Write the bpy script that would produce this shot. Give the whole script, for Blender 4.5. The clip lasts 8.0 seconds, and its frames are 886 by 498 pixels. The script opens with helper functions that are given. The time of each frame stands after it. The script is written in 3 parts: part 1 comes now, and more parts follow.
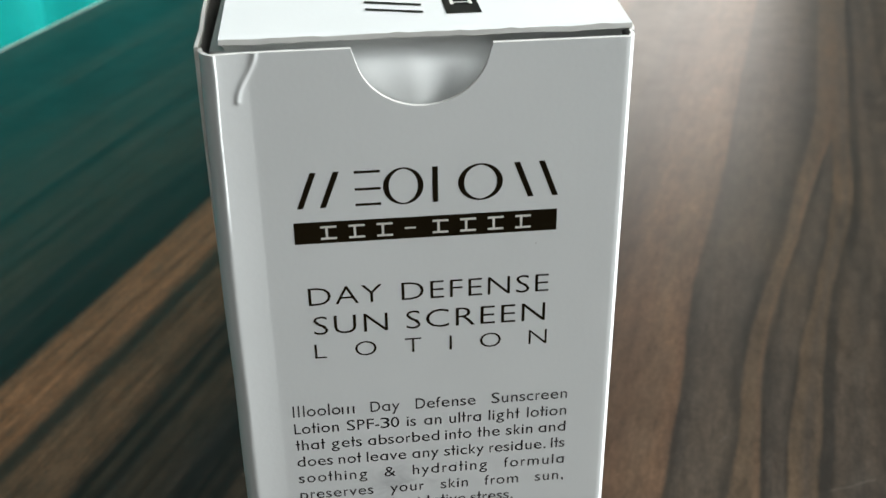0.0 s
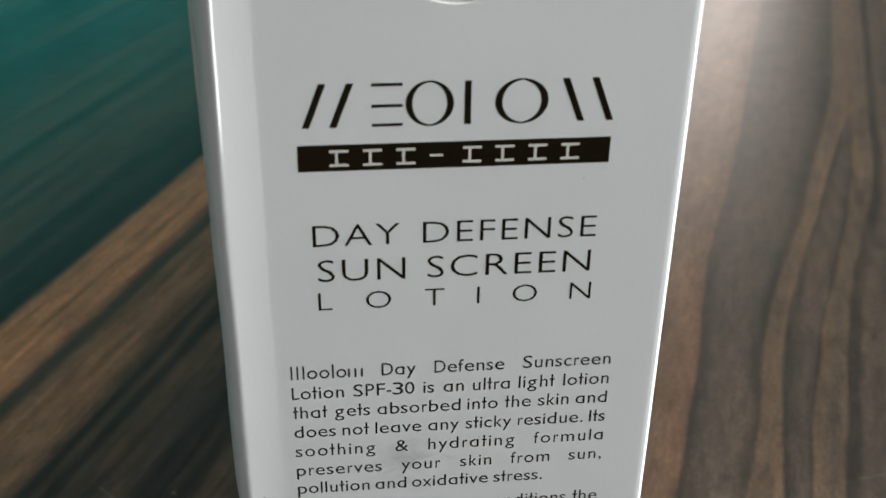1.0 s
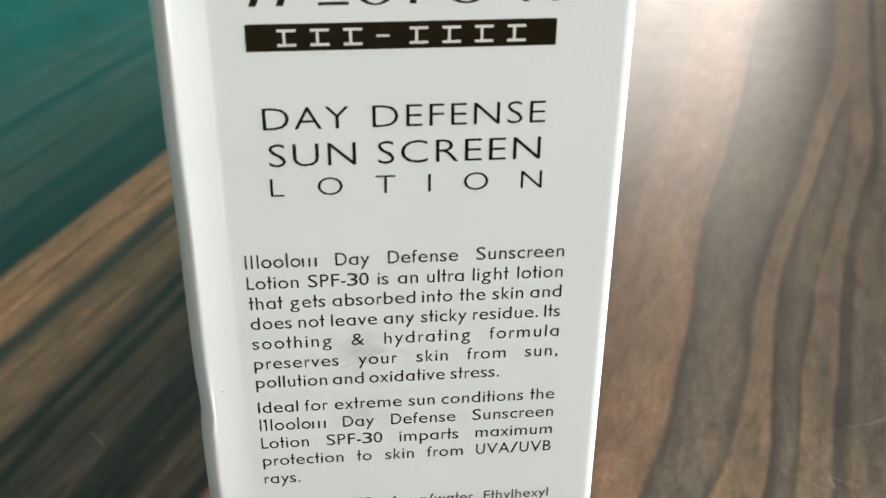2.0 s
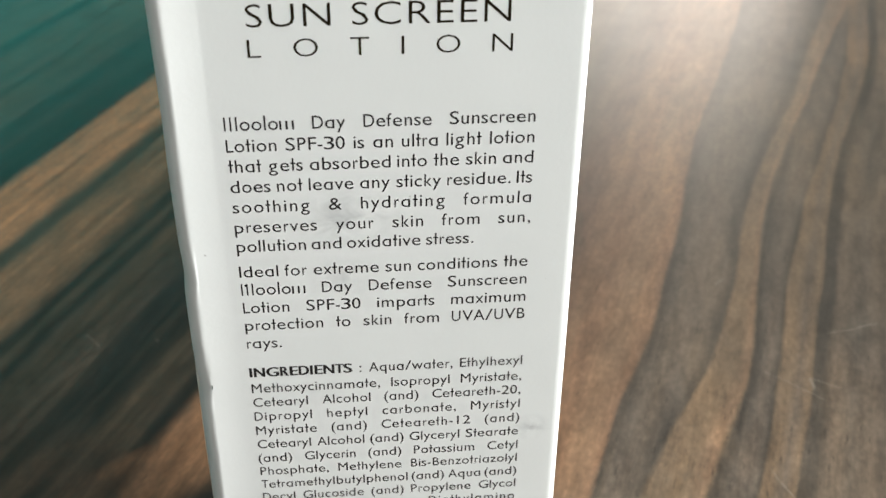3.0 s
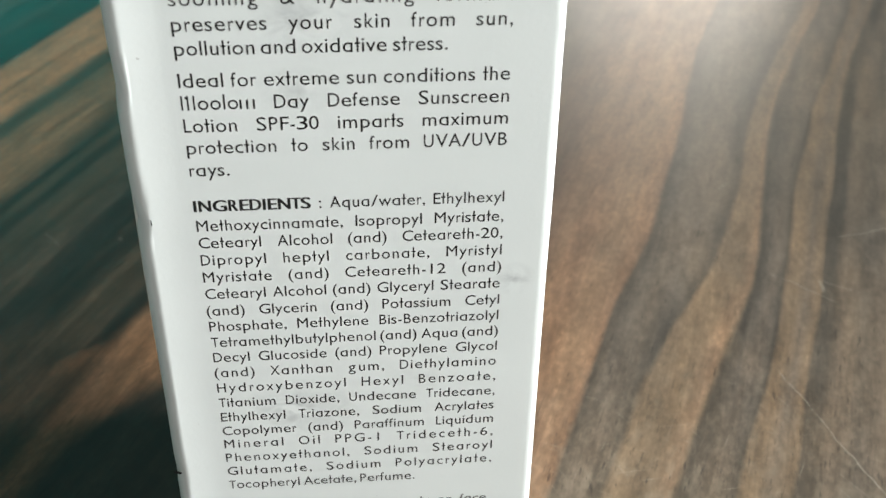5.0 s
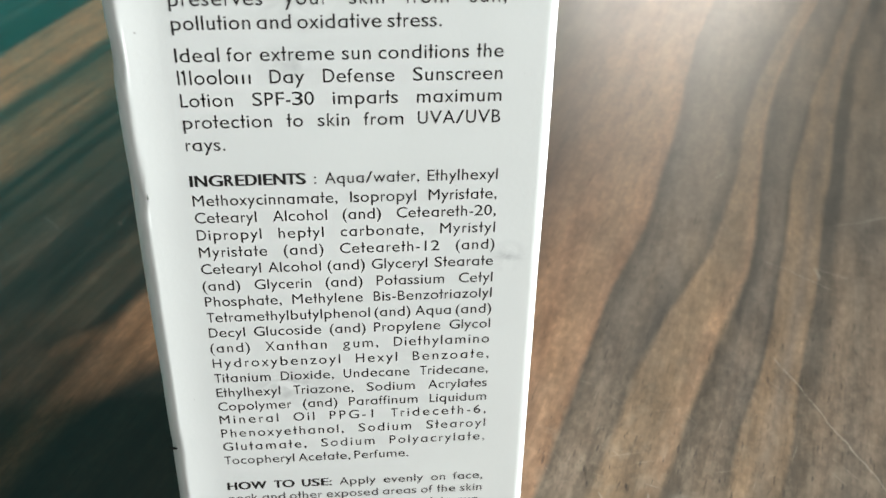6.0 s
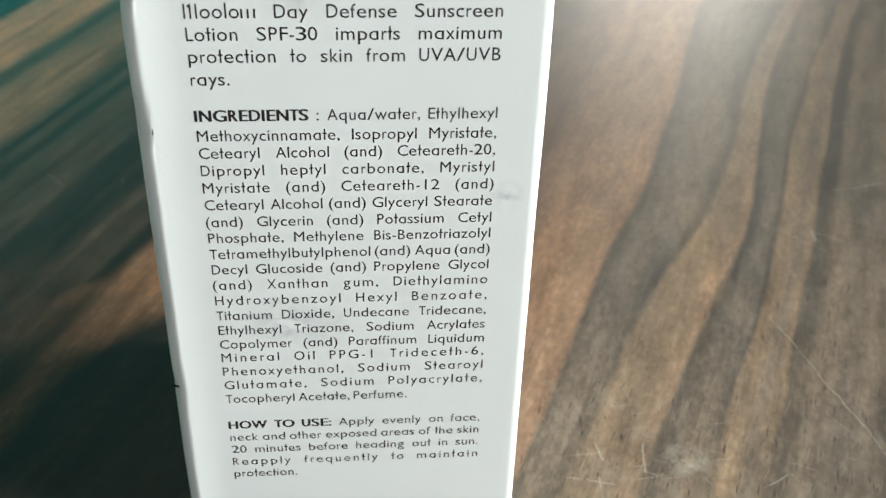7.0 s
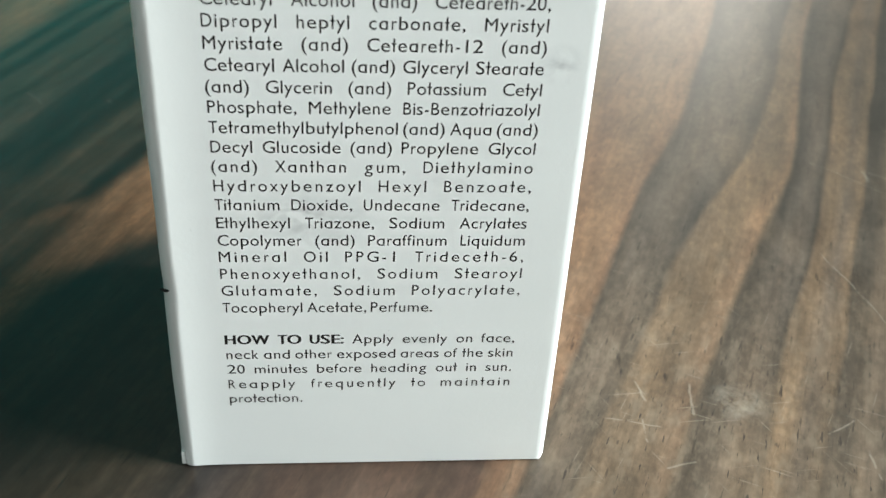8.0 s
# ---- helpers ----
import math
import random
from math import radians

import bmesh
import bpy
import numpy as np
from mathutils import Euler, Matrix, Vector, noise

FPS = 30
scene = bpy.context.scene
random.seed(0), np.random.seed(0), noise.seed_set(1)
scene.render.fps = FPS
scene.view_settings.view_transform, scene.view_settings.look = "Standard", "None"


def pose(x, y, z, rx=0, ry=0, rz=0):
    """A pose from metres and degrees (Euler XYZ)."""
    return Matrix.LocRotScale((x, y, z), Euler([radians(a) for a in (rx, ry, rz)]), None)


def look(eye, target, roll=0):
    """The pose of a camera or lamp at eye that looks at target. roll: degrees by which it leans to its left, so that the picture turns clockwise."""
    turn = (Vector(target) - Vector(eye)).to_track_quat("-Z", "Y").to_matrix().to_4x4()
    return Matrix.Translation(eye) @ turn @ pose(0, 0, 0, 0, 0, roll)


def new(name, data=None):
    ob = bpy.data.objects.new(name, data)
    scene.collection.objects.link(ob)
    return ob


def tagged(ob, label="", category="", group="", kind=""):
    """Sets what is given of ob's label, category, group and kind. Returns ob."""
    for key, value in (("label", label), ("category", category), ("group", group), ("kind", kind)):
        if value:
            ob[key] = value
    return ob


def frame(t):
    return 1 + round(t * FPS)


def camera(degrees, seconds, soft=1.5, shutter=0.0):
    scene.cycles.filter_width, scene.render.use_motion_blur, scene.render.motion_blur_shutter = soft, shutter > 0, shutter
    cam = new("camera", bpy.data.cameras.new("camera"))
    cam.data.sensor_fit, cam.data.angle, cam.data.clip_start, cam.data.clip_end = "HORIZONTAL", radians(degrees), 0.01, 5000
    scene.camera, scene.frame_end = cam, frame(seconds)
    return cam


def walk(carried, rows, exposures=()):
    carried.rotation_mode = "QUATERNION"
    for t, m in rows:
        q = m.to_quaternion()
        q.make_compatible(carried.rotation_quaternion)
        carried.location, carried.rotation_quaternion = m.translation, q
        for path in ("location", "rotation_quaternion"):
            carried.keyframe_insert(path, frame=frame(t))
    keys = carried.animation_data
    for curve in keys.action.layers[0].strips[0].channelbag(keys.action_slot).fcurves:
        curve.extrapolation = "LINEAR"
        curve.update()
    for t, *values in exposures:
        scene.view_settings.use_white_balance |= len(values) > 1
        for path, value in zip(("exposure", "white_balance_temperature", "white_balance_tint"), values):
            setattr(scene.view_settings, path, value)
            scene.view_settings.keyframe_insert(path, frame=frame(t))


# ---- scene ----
cam = camera(43.21, 8.0, 1.5)
cam.data.dof.use_dof, cam.data.dof.focus_distance, cam.data.dof.aperture_fstop = True, 0.15, 50.0
PATH = [
    (0, (-0.01073, -0.12501, 0.95358), (0.00279, 0.00652, 0.88274), -0.68),
    (0.2, (-0.01179, -0.11474, 0.94690), (0.00152, 0.01690, 0.87623), -0.31),
    (0.5, (-0.01374, -0.10797, 0.94391), (0.00138, 0.02290, 0.87219), 0.55),
    (1, (-0.01345, -0.10729, 0.93819), (0.00153, 0.02298, 0.86535), 0.86),
    (1.5, (-0.00898, -0.10981, 0.93094), (0.00487, 0.02015, 0.85732), 0.79),
    (1.7, (-0.00758, -0.11203, 0.92921), (0.00561, 0.01865, 0.85677), 0.67),
    (2.8, (-0.00512, -0.12150, 0.92378), (0.00734, 0.00563, 0.84515), 0.34),
    (3, (-0.00376, -0.12350, 0.92122), (0.00821, 0.00311, 0.84168), 0.50),
    (3.5, (-0.00119, -0.12571, 0.91660), (0.01078, 0.00007, 0.83575), 0.51),
    (4, (-0.00094, -0.12215, 0.90556), (0.01099, 0.00357, 0.82462), 0.54),
    (4.5, (-0.00022, -0.11937, 0.89964), (0.01173, 0.00612, 0.81834), 0.63),
    (4.7, (-0.00012, -0.11780, 0.89753), (0.01196, 0.00612, 0.81641), 0.79),
    (5.8, (0.00123, -0.11985, 0.89407), (0.01296, 0.00386, 0.81162), 1.14),
    (6, (0.00110, -0.12062, 0.89399), (0.01293, 0.00386, 0.81114), 1.20),
    (6.5, (0.00099, -0.12475, 0.89292), (0.01276, -0.00087, 0.80916), 1.61),
    (7, (0.00078, -0.12595, 0.89019), (0.01259, -0.00255, 0.80572), 1.79),
    (7.5, (-0.00195, -0.11345, 0.87063), (0.01053, 0.00958, 0.78573), 2.68),
    (8, (-0.00349, -0.11440, 0.86582), (0.00993, 0.00864, 0.78108), 3.49),
]
EXPOSURES = [(0.0, -1.0, 6500, 11.5), (0.5, -1.08, 6580, 13.5), (1.0, -0.9, 6550, 14.5), (1.5, -0.4, 6750, 13.5), (3.0, -0.12, 6750, 12.5), (4.5, -0.12, 6620, 9), (6.0, 0.0, 6580, 9.5), (7.0, -0.03, 6500, 8), (8.0, -0.09, 6420, 6)]
walk(cam, [(t, look(eye, target, roll)) for t, eye, target, roll in PATH], EXPOSURES)

# ---- the room's frame: the table and the walls stand turned by 23 degrees to the carton ----
TOP = 0.75
TURN = pose(0, 0, 0, 0, 0, -22.97)
CM = 0.01

# ---- light: daylight from two windows and through a turquoise curtain ----
world = bpy.data.worlds.new("world")
scene.world = world
world.use_nodes = True
sky = world.node_tree.nodes.new("ShaderNodeTexSky")
sky.sky_type, sky.sun_disc, sky.sun_elevation, sky.sun_rotation = "NISHITA", False, radians(40), radians(70)
world.node_tree.links.new(sky.outputs[0], world.node_tree.nodes["Background"].inputs[0])
world.node_tree.nodes["Background"].inputs[1].default_value = 0.1


def daylight(name, centre, aim, width, height, power, colour):
    """Sky light that fills a window opening; places in the room's frame."""
    lamp = bpy.data.lights.new(name, "AREA")
    lamp.shape, lamp.size, lamp.size_y, lamp.energy, lamp.color = "RECTANGLE", width, height, power, colour
    new(name, lamp).matrix_world = TURN @ look(centre, aim)


daylight("daylight_side", (1.60, 0.60, 1.80), (0.0, 0.60, 1.80), 1.2, 1.3, 250, (0.95, 0.99, 0.98))
daylight("daylight_end", (-0.258, 2.66, 1.36), (-0.258, 0.0, 1.36), 0.565, 0.72, 10.6, (1.0, 0.93, 0.82))
daylight("daylight_curtain", (-0.72, 0.825, 0.75), (0.5, 0.825, 0.75), 1.15, 0.6, 54, (1.0, 0.98, 0.97))


# ---- materials ----
class Nodes:
    """A short way to write node materials."""

    def __init__(self, name):
        self.mat = bpy.data.materials.new(name)
        self.mat.use_nodes = True
        self.tree = self.mat.node_tree
        self.bsdf = self.tree.nodes["Principled BSDF"]

    def add(self, kind, **values):
        node = self.tree.nodes.new("ShaderNode" + kind)
        for key, value in values.items():
            setattr(node, key, value)
        return node

    def put(self, socket, value):
        if isinstance(value, bpy.types.NodeSocket):
            self.tree.links.new(value, socket)
        elif isinstance(value, tuple) and len(value) == 3 and socket.type == "RGBA":
            socket.default_value = (*value, 1)
        else:
            socket.default_value = value

    def maths(self, operation, a, b=0.0, c=0.0, clamp=False):
        node = self.add("Math", operation=operation, use_clamp=clamp)
        for n, value in enumerate((a, b, c)):
            self.put(node.inputs[n], value)
        return node.outputs[0]

    def mix(self, factor, a, b, blend="MIX"):
        node = self.add("Mix", data_type="RGBA", blend_type=blend)
        for n, value in ((0, factor), (6, a), (7, b)):
            self.put(node.inputs[n], value)
        return node.outputs[2]

    def noise(self, vector, scale, detail=3.0, rough=0.5, distort=0.0):
        node = self.add("TexNoise")
        self.put(node.inputs["Vector"], vector)
        for key, value in (("Scale", scale), ("Detail", detail), ("Roughness", rough), ("Distortion", distort)):
            node.inputs[key].default_value = value
        return node.outputs["Fac"]

    def ramp(self, factor, stops, mode="LINEAR"):
        node = self.add("ValToRGB")
        node.color_ramp.interpolation = mode
        e = node.color_ramp.elements
        while len(e) < len(stops):
            e.new(0.5)
        for n, (at, colour) in enumerate(stops):
            e[n].position = at
            e[n].color = (*colour, 1) if isinstance(colour, tuple) else (colour, colour, colour, 1)
        self.put(node.inputs[0], factor)
        return node.outputs[0]

    def spread(self, value, a, b, c=0.0, d=1.0):
        node = self.add("MapRange")
        for n, v in enumerate((value, a, b, c, d)):
            self.put(node.inputs[n], v)
        return node.outputs[0]

    def place(self, scale=(1, 1, 1), at=(0, 0, 0), turn=(0, 0, 0)):
        node = self.add("Mapping")
        self.tree.links.new(self.add("TexCoord").outputs["Object"], node.inputs[0])
        node.inputs["Scale"].default_value, node.inputs["Location"].default_value = scale, at
        node.inputs["Rotation"].default_value = [radians(a) for a in turn]
        return node.outputs[0]

    def bump(self, height, distance, strength=1.0):
        node = self.add("Bump")
        node.inputs["Strength"].default_value, node.inputs["Distance"].default_value = strength, distance
        self.put(node.inputs["Height"], height)
        self.put(self.bsdf.inputs["Normal"], node.outputs[0])

    def set(self, **values):
        for key, value in values.items():
            self.put(self.bsdf.inputs[key.replace("_", " ")], value)
        return self


def plain(name, colour, rough, metal=0.0, wobble=0.06, scale=40.0):
    """Paint, ink or metal with slight unevenness."""
    m = Nodes(name)
    where = m.place()
    grain = m.noise(where, scale, 4)
    tone = m.mix(grain, tuple(c * (1 - wobble) for c in colour), tuple(min(1, c * (1 + wobble)) for c in colour))
    m.set(Base_Color=tone, Roughness=m.spread(m.noise(where, scale * 3), 0.3, 0.7, rough * 0.9, min(1, rough * 1.1)), Metallic=metal)
    return m.mat


def laminate():
    """Glossy printed wood: wavy stripes along the table, fine pores, scratches and dull marks. Object space is the table's, in metres."""
    m = Nodes("wood_laminate")
    where = m.place()
    parts = m.add("SeparateXYZ")
    m.put(parts.inputs[0], where)
    u, v = parts.outputs[0], parts.outputs[1]
    slow = m.noise(m.place((14, 6, 1)), 1.0, 2, 0.4)
    quick = m.noise(m.place((110, 30, 1)), 1.0, 3, 0.55)
    waved = m.maths("ADD", u, m.maths("MULTIPLY", m.maths("SUBTRACT", slow, 0.5), 0.0015))
    waved = m.maths("ADD", waved, m.maths("MULTIPLY", m.maths("SUBTRACT", quick, 0.5), 0.0024))

    def curve(value, low, high, stops):
        """A bent line through stops of (centimetres, height from 0 to 1)."""
        return m.ramp(m.spread(value, low * CM, high * CM), [((at - low) / (high - low), height) for at, height in stops])

    # a swerve of the grain: how far it runs aside along the table, and which stripes follow
    along, across = ((1.5, 1.0), (2.3, 0.9), (3.3, 0.6), (4.6, 0.05), (6.0, 0.0)), ((-13, 0.0), (-10, 0.9), (-8, 1.0), (-6, 0.9), (-4, 0.0))
    aside = m.maths("MULTIPLY", curve(v, along[0][0], along[-1][0], along), curve(u, across[0][0], across[-1][0], across))
    swerved = m.maths("ADD", waved, m.maths("MULTIPLY", aside, 0.015))
    dark, deep, mid, tan = (0.022, 0.018, 0.016), (0.011, 0.009, 0.008), (0.055, 0.039, 0.025), (0.082, 0.056, 0.035)
    ochre, amber, hazel, umber_shade = (0.25, 0.130, 0.068), (0.330, 0.165, 0.078), (0.165, 0.097, 0.053), (0.050, 0.030, 0.021)
    clay, sand, seam, smoke, grey = (0.092, 0.053, 0.032), (0.108, 0.066, 0.040), (0.029, 0.024, 0.019), (0.050, 0.040, 0.031), (0.063, 0.048, 0.036)
    left = [(-22, dark), (-19.5, dark), (-18.2, deep), (-17.9, amber), (-16.0, amber), (-15.6, mid), (-15.2, mid), (-14.9, hazel), (-13.5, hazel), (-12.9, deep), (-12.5, mid), (-12.1, deep),
            (-11.6, mid), (-10.2, dark), (-9.7, deep), (-9.0, deep), (-8.7, mid), (-7.5, deep), (-7.15, ochre), (-5.5, ochre), (-5.0, dark), (-3.5, mid), (-2.0, dark)]

    def border(stops):
        """A winding border between two stripes: how far across the table it lies at stops of (along, across) in centimetres."""
        low, high = min(at for _, at in stops), max(at for _, at in stops)
        height = m.ramp(m.spread(v, stops[0][0] * CM, stops[-1][0] * CM), [((along - stops[0][0]) / (stops[-1][0] - stops[0][0]), (at - low) / (high - low)) for along, at in stops], "CARDINAL")
        return m.spread(height, 0.0, 1.0, low * CM, high * CM)

    borders = [border(stops) for stops in (
        # this first one bounds the darkened wood in front of the carton
        ((0, 1.6), (3, 1.2), (8, 0.4), (14, -0.2), (30, -0.5)),
        ((0, 2.1), (4, 2.22), (9.5, 2.27), (12.3, 2.54), (16, 2.54), (20, 2.40), (25, 2.25), (33, 2.5)),
        ((1, 2.9), (4, 3.17), (7.1, 3.35), (9.2, 3.66), (11.2, 4.12), (14.5, 4.36), (20, 4.36), (22.5, 4.5), (25.5, 4.85), (28.1, 5.2), (36, 5.78), (43, 6.35)),
        ((0, 4.1), (1.4, 4.19), (4.3, 4.34), (7.5, 4.68), (9.3, 4.87), (11.2, 5.1), (14.5, 5.05), (20.3, 4.93), (23.2, 5.15), (27.2, 5.57), (36.6, 6.6), (43, 7.28)),
        ((0, 5.4), (1.6, 5.43), (5.6, 5.46), (8, 5.74), (12, 5.82), (17, 5.84), (23, 6.25), (33, 7.1)),
        ((0, 6.1), (2.8, 6.23), (6.3, 6.4), (9.5, 6.54), (15.5, 6.67), (20, 6.74), (26, 7.1), (33, 7.9)))]
    fills = (
        ((0.0, umber_shade), (0.22, clay), (0.45, clay), (0.7, sand), (0.95, clay), (1.0, clay)),
        ((0.0, seam), (0.07, seam), (0.20, smoke), (0.5, grey), (0.80, smoke), (0.92, seam), (1.0, seam)),
        ((0.0, tan), (0.6, tan), (0.9, sand), (1.0, tan)),
        ((0.0, seam), (0.14, seam), (0.36, smoke), (0.6, grey), (0.85, smoke), (0.94, seam), (1.0, seam)),
        ((0.0, tan), (0.3, tan), (0.6, grey), (1.0, tan)))
    # the umber by the carton's foot has its contact shadow painted in
    near = m.mix(m.maths("GREATER_THAN", swerved, -0.02), m.ramp(m.spread(swerved, -0.22, -0.02), [((at + 22) / 20, colour) for at, colour in left]), m.ramp(m.spread(waved, -0.02, 0.009), [(0.0, dark), (0.4, umber_shade), (1.0, umber_shade)]))
    dulled = m.maths("MULTIPLY", m.spread(v, 0.050, 0.032), m.spread(u, -0.064, -0.075))
    near = m.mix(m.maths("MULTIPLY", dulled, 0.9), near, umber_shade)
    for n, fill in enumerate(fills):
        near = m.mix(m.spread(m.maths("SUBTRACT", waved, borders[n]), -0.0006, 0.0006), near, m.ramp(m.spread(waved, borders[n], borders[n + 1]), fill))
    beyond = m.ramp(m.spread(m.maths("SUBTRACT", waved, borders[-1]), 0.0, 0.035), ((0.0, seam), (0.09, seam), (0.15, grey), (0.29, smoke), (0.43, grey), (0.54, seam), (0.77, grey), (0.94, smoke), (1.0, smoke)))
    near = m.mix(m.spread(m.maths("SUBTRACT", waved, borders[-1]), -0.0006, 0.0006), near, beyond)
    # stripes on the near right blended towards one grey brown
    near_even = m.maths("MULTIPLY", m.spread(v, 0.075, 0.015, 0.0, 0.45), m.spread(u, 0.018, 0.03))
    near = m.mix(near_even, near, (0.098, 0.072, 0.048))
    streak = m.noise(m.place((170, 6.0, 1)), 1.0, 4, 0.6)
    wide = m.noise(m.place((34, 0.9, 1)), 1.0, 3, 0.5)
    far = m.ramp(wide, [(0.36, deep), (0.45, dark), (0.5, mid), (0.55, grey), (0.62, mid), (0.68, dark)])
    edge = m.maths("MAXIMUM", m.spread(waved, 0.092, 0.102), m.spread(waved, -0.200, -0.215))
    wood = m.mix(edge, near, far)
    wood = m.mix(m.spread(streak, 0.45, 0.7, 0.0, 0.45), wood, mid)
    wood = m.mix(1.0, wood, m.ramp(streak, [(0.3, 0.84), (0.5, 1.0), (0.68, 1.14)]), "MULTIPLY")
    fibre = m.noise(m.place((420, 42, 1)), 1.0, 4, 0.65)
    wood = m.mix(1.0, wood, m.ramp(fibre, [(0.30, 0.86), (0.5, 1.0), (0.68, 1.13)]), "MULTIPLY")
    thread = m.noise(m.place((1500, 70, 1)), 1.0, 2, 0.5)
    wood = m.mix(1.0, wood, m.ramp(thread, [(0.32, 0.92), (0.5, 1.0), (0.68, 1.08)]), "MULTIPLY")
    pores = m.noise(m.place((1000, 120, 1)), 1.0, 2, 0.6)
    wood = m.mix(1.0, wood, m.ramp(pores, [(0.27, 0.45), (0.37, 1.0), (0.64, 1.0), (0.76, 1.15)]), "MULTIPLY")
    mottle = m.noise(m.place((1, 0.28, 1)), 260, 4, 0.62)
    wood = m.mix(1.0, wood, m.ramp(mottle, [(0.3, 0.68), (0.7, 1.32)]), "MULTIPLY")
    cloud = m.noise(m.place((60, 16, 1), (2.3, 1.1, 0)), 1.0, 3, 0.5, 0.6)
    wood = m.mix(1.0, wood, m.ramp(cloud, [(0.32, (0.80, 0.82, 0.84)), (0.5, 1.0), (0.68, (1.22, 1.17, 1.10))]), "MULTIPLY")
    grit = m.noise(m.place((1, 0.5, 1)), 800, 3, 0.6)
    wood = m.mix(1.0, wood, m.ramp(grit, [(0.32, 0.80), (0.5, 1.0), (0.68, 1.25)]), "MULTIPLY")
    film = m.spread(m.noise(m.place((1, 0.7, 1)), 55, 5, 0.7), 0.46, 0.70)
    wood = m.mix(m.maths("MULTIPLY", film, 0.12), wood, (0.085, 0.075, 0.062))
    lines = m.noise(m.place((260, 7, 1), (0.4, 0.2, 0)), 1.0, 3, 0.6)
    wood = m.mix(m.spread(u, -0.02, -0.05), wood, m.mix(1.0, wood, m.ramp(lines, [(0.34, 0.62), (0.5, 1.0), (0.66, 1.32)]), "MULTIPLY"))
    # the much used near part: pale rubbed flakes, short dark pores and fine crossing scratches
    used = m.maths("MULTIPLY", m.spread(v, 0.085, 0.03, 0.15, 1.0), m.spread(u, 0.012, 0.028))
    flakes = m.spread(m.noise(m.place((420, 170, 1)), 1.0, 3, 0.6), 0.50, 0.66)
    wood = m.mix(m.maths("MULTIPLY", m.maths("MULTIPLY", flakes, used), 0.36), wood, (0.135, 0.110, 0.080))
    dashes = m.spread(m.noise(m.place((1500, 230, 1), (3.1, 0.7, 0)), 1.0, 2, 0.5), 0.36, 0.29)
    wood = m.mix(m.maths("MULTIPLY", m.maths("MULTIPLY", dashes, m.maths("MULTIPLY", used, m.spread(v, 0.085, 0.055))), 0.85), wood, (0.012, 0.010, 0.009))
    hairs = None
    for angle, shift in ((8, 0.3), (62, 1.7), (-48, 2.9), (95, 4.1)):
        rubs = m.add("Mapping")
        m.put(rubs.inputs[0], m.place((1, 1, 1), (shift, 0, 0), (0, 0, angle)))
        rubs.inputs["Scale"].default_value = (1700, 85, 1)
        hair = m.spread(m.noise(rubs.outputs[0], 1.0, 1, 0.5), 0.705, 0.76)
        hairs = hair if hairs is None else m.maths("MAXIMUM", hairs, hair)
    broken = m.spread(m.noise(where, 420, 3, 0.6), 0.36, 0.56)
    wood = m.mix(m.maths("MULTIPLY", m.maths("MULTIPLY", m.maths("MULTIPLY", hairs, used), broken), 0.21), wood, (0.26, 0.24, 0.20))
    # scratches that stand out, each from a start at an angle over a length (centimetres)
    worn = None
    wander = m.maths("MULTIPLY", m.maths("SUBTRACT", m.noise(where, 160, 2), 0.5), 0.0017)
    for x, y, x1, y1, wide in ((5.79, 8.3, 8.6, 4.2, 0.022), (6.86, 13.8, 8.21, 14.7, 0.03), (6.5, 11.75, 7.3, 11.6, 0.022), (6.53, 11.8, 6.68, 11.3, 0.05), (3.26, 3.25, 3.53, 2.8, 0.03), (4.07, 3.5, 4.28, 2.75, 0.03),
                               (2.98, 2.2, 3.88, 2.3, 0.02), (3.5, 2.4, 3.72, 1.9, 0.025), (4.03, 1.5, 4.45, 1.8, 0.025), (6.25, 3.1, 6.65, 3.6, 0.03), (6.85, 3.0, 7.06, 2.4, 0.03), (-11.2, 7.75, -10.5, 7.35, 0.05),
                               (-9.42, 8.15, -9.2, 8.0, 0.05), (3.9, 15.2, 4.12, 15.6, 0.06), (5.3, 11.75, 7.0, 11.0, 0.018)):
        angle, length = math.atan2(y1 - y, x1 - x), math.hypot(x1 - x, y1 - y)
        c, w = math.cos(-angle), math.sin(-angle)
        local = m.place((1, 1, 1), (-(c * x - w * y) * CM, -(w * x + c * y) * CM, 0), (0, 0, -math.degrees(angle)))
        axes = m.add("SeparateXYZ")
        m.put(axes.inputs[0], local)
        beside = m.maths("ABSOLUTE", m.maths("ADD", axes.outputs[1], wander))
        ahead = m.maths("ABSOLUTE", m.maths("SUBTRACT", axes.outputs[0], length / 2 * CM))
        line = m.maths("MULTIPLY", m.spread(beside, wide * CM, 0.0), m.spread(ahead, length / 2 * CM, length * 0.42 * CM))
        line = m.maths("MULTIPLY", m.maths("MULTIPLY", line, broken), 1.6, clamp=True)
        worn = line if worn is None else m.maths("MAXIMUM", worn, line)
    gap = m.add("VectorMath", operation="DISTANCE")
    m.put(gap.inputs[0], where)
    gap.inputs[1].default_value = (0.0488, 0.033, 0)
    smear = m.maths("MULTIPLY", m.spread(gap.outputs["Value"], 0.0055, 0.001), m.spread(m.noise(where, 300, 4, 0.7), 0.40, 0.66))
    pale = m.maths("MAXIMUM", m.maths("MULTIPLY", worn, 0.26), m.maths("MULTIPLY", smear, 0.4), clamp=True)
    wood = m.mix(pale, wood, (0.26, 0.24, 0.20))
    # shade put into the wood's colour: darker on the curtain's side and farther off
    painted_shade = m.maths("MULTIPLY", m.spread(u, -0.02, -0.035, 1.0, 0.38), m.spread(v, 0.09, 0.20, 1.0, 0.76))
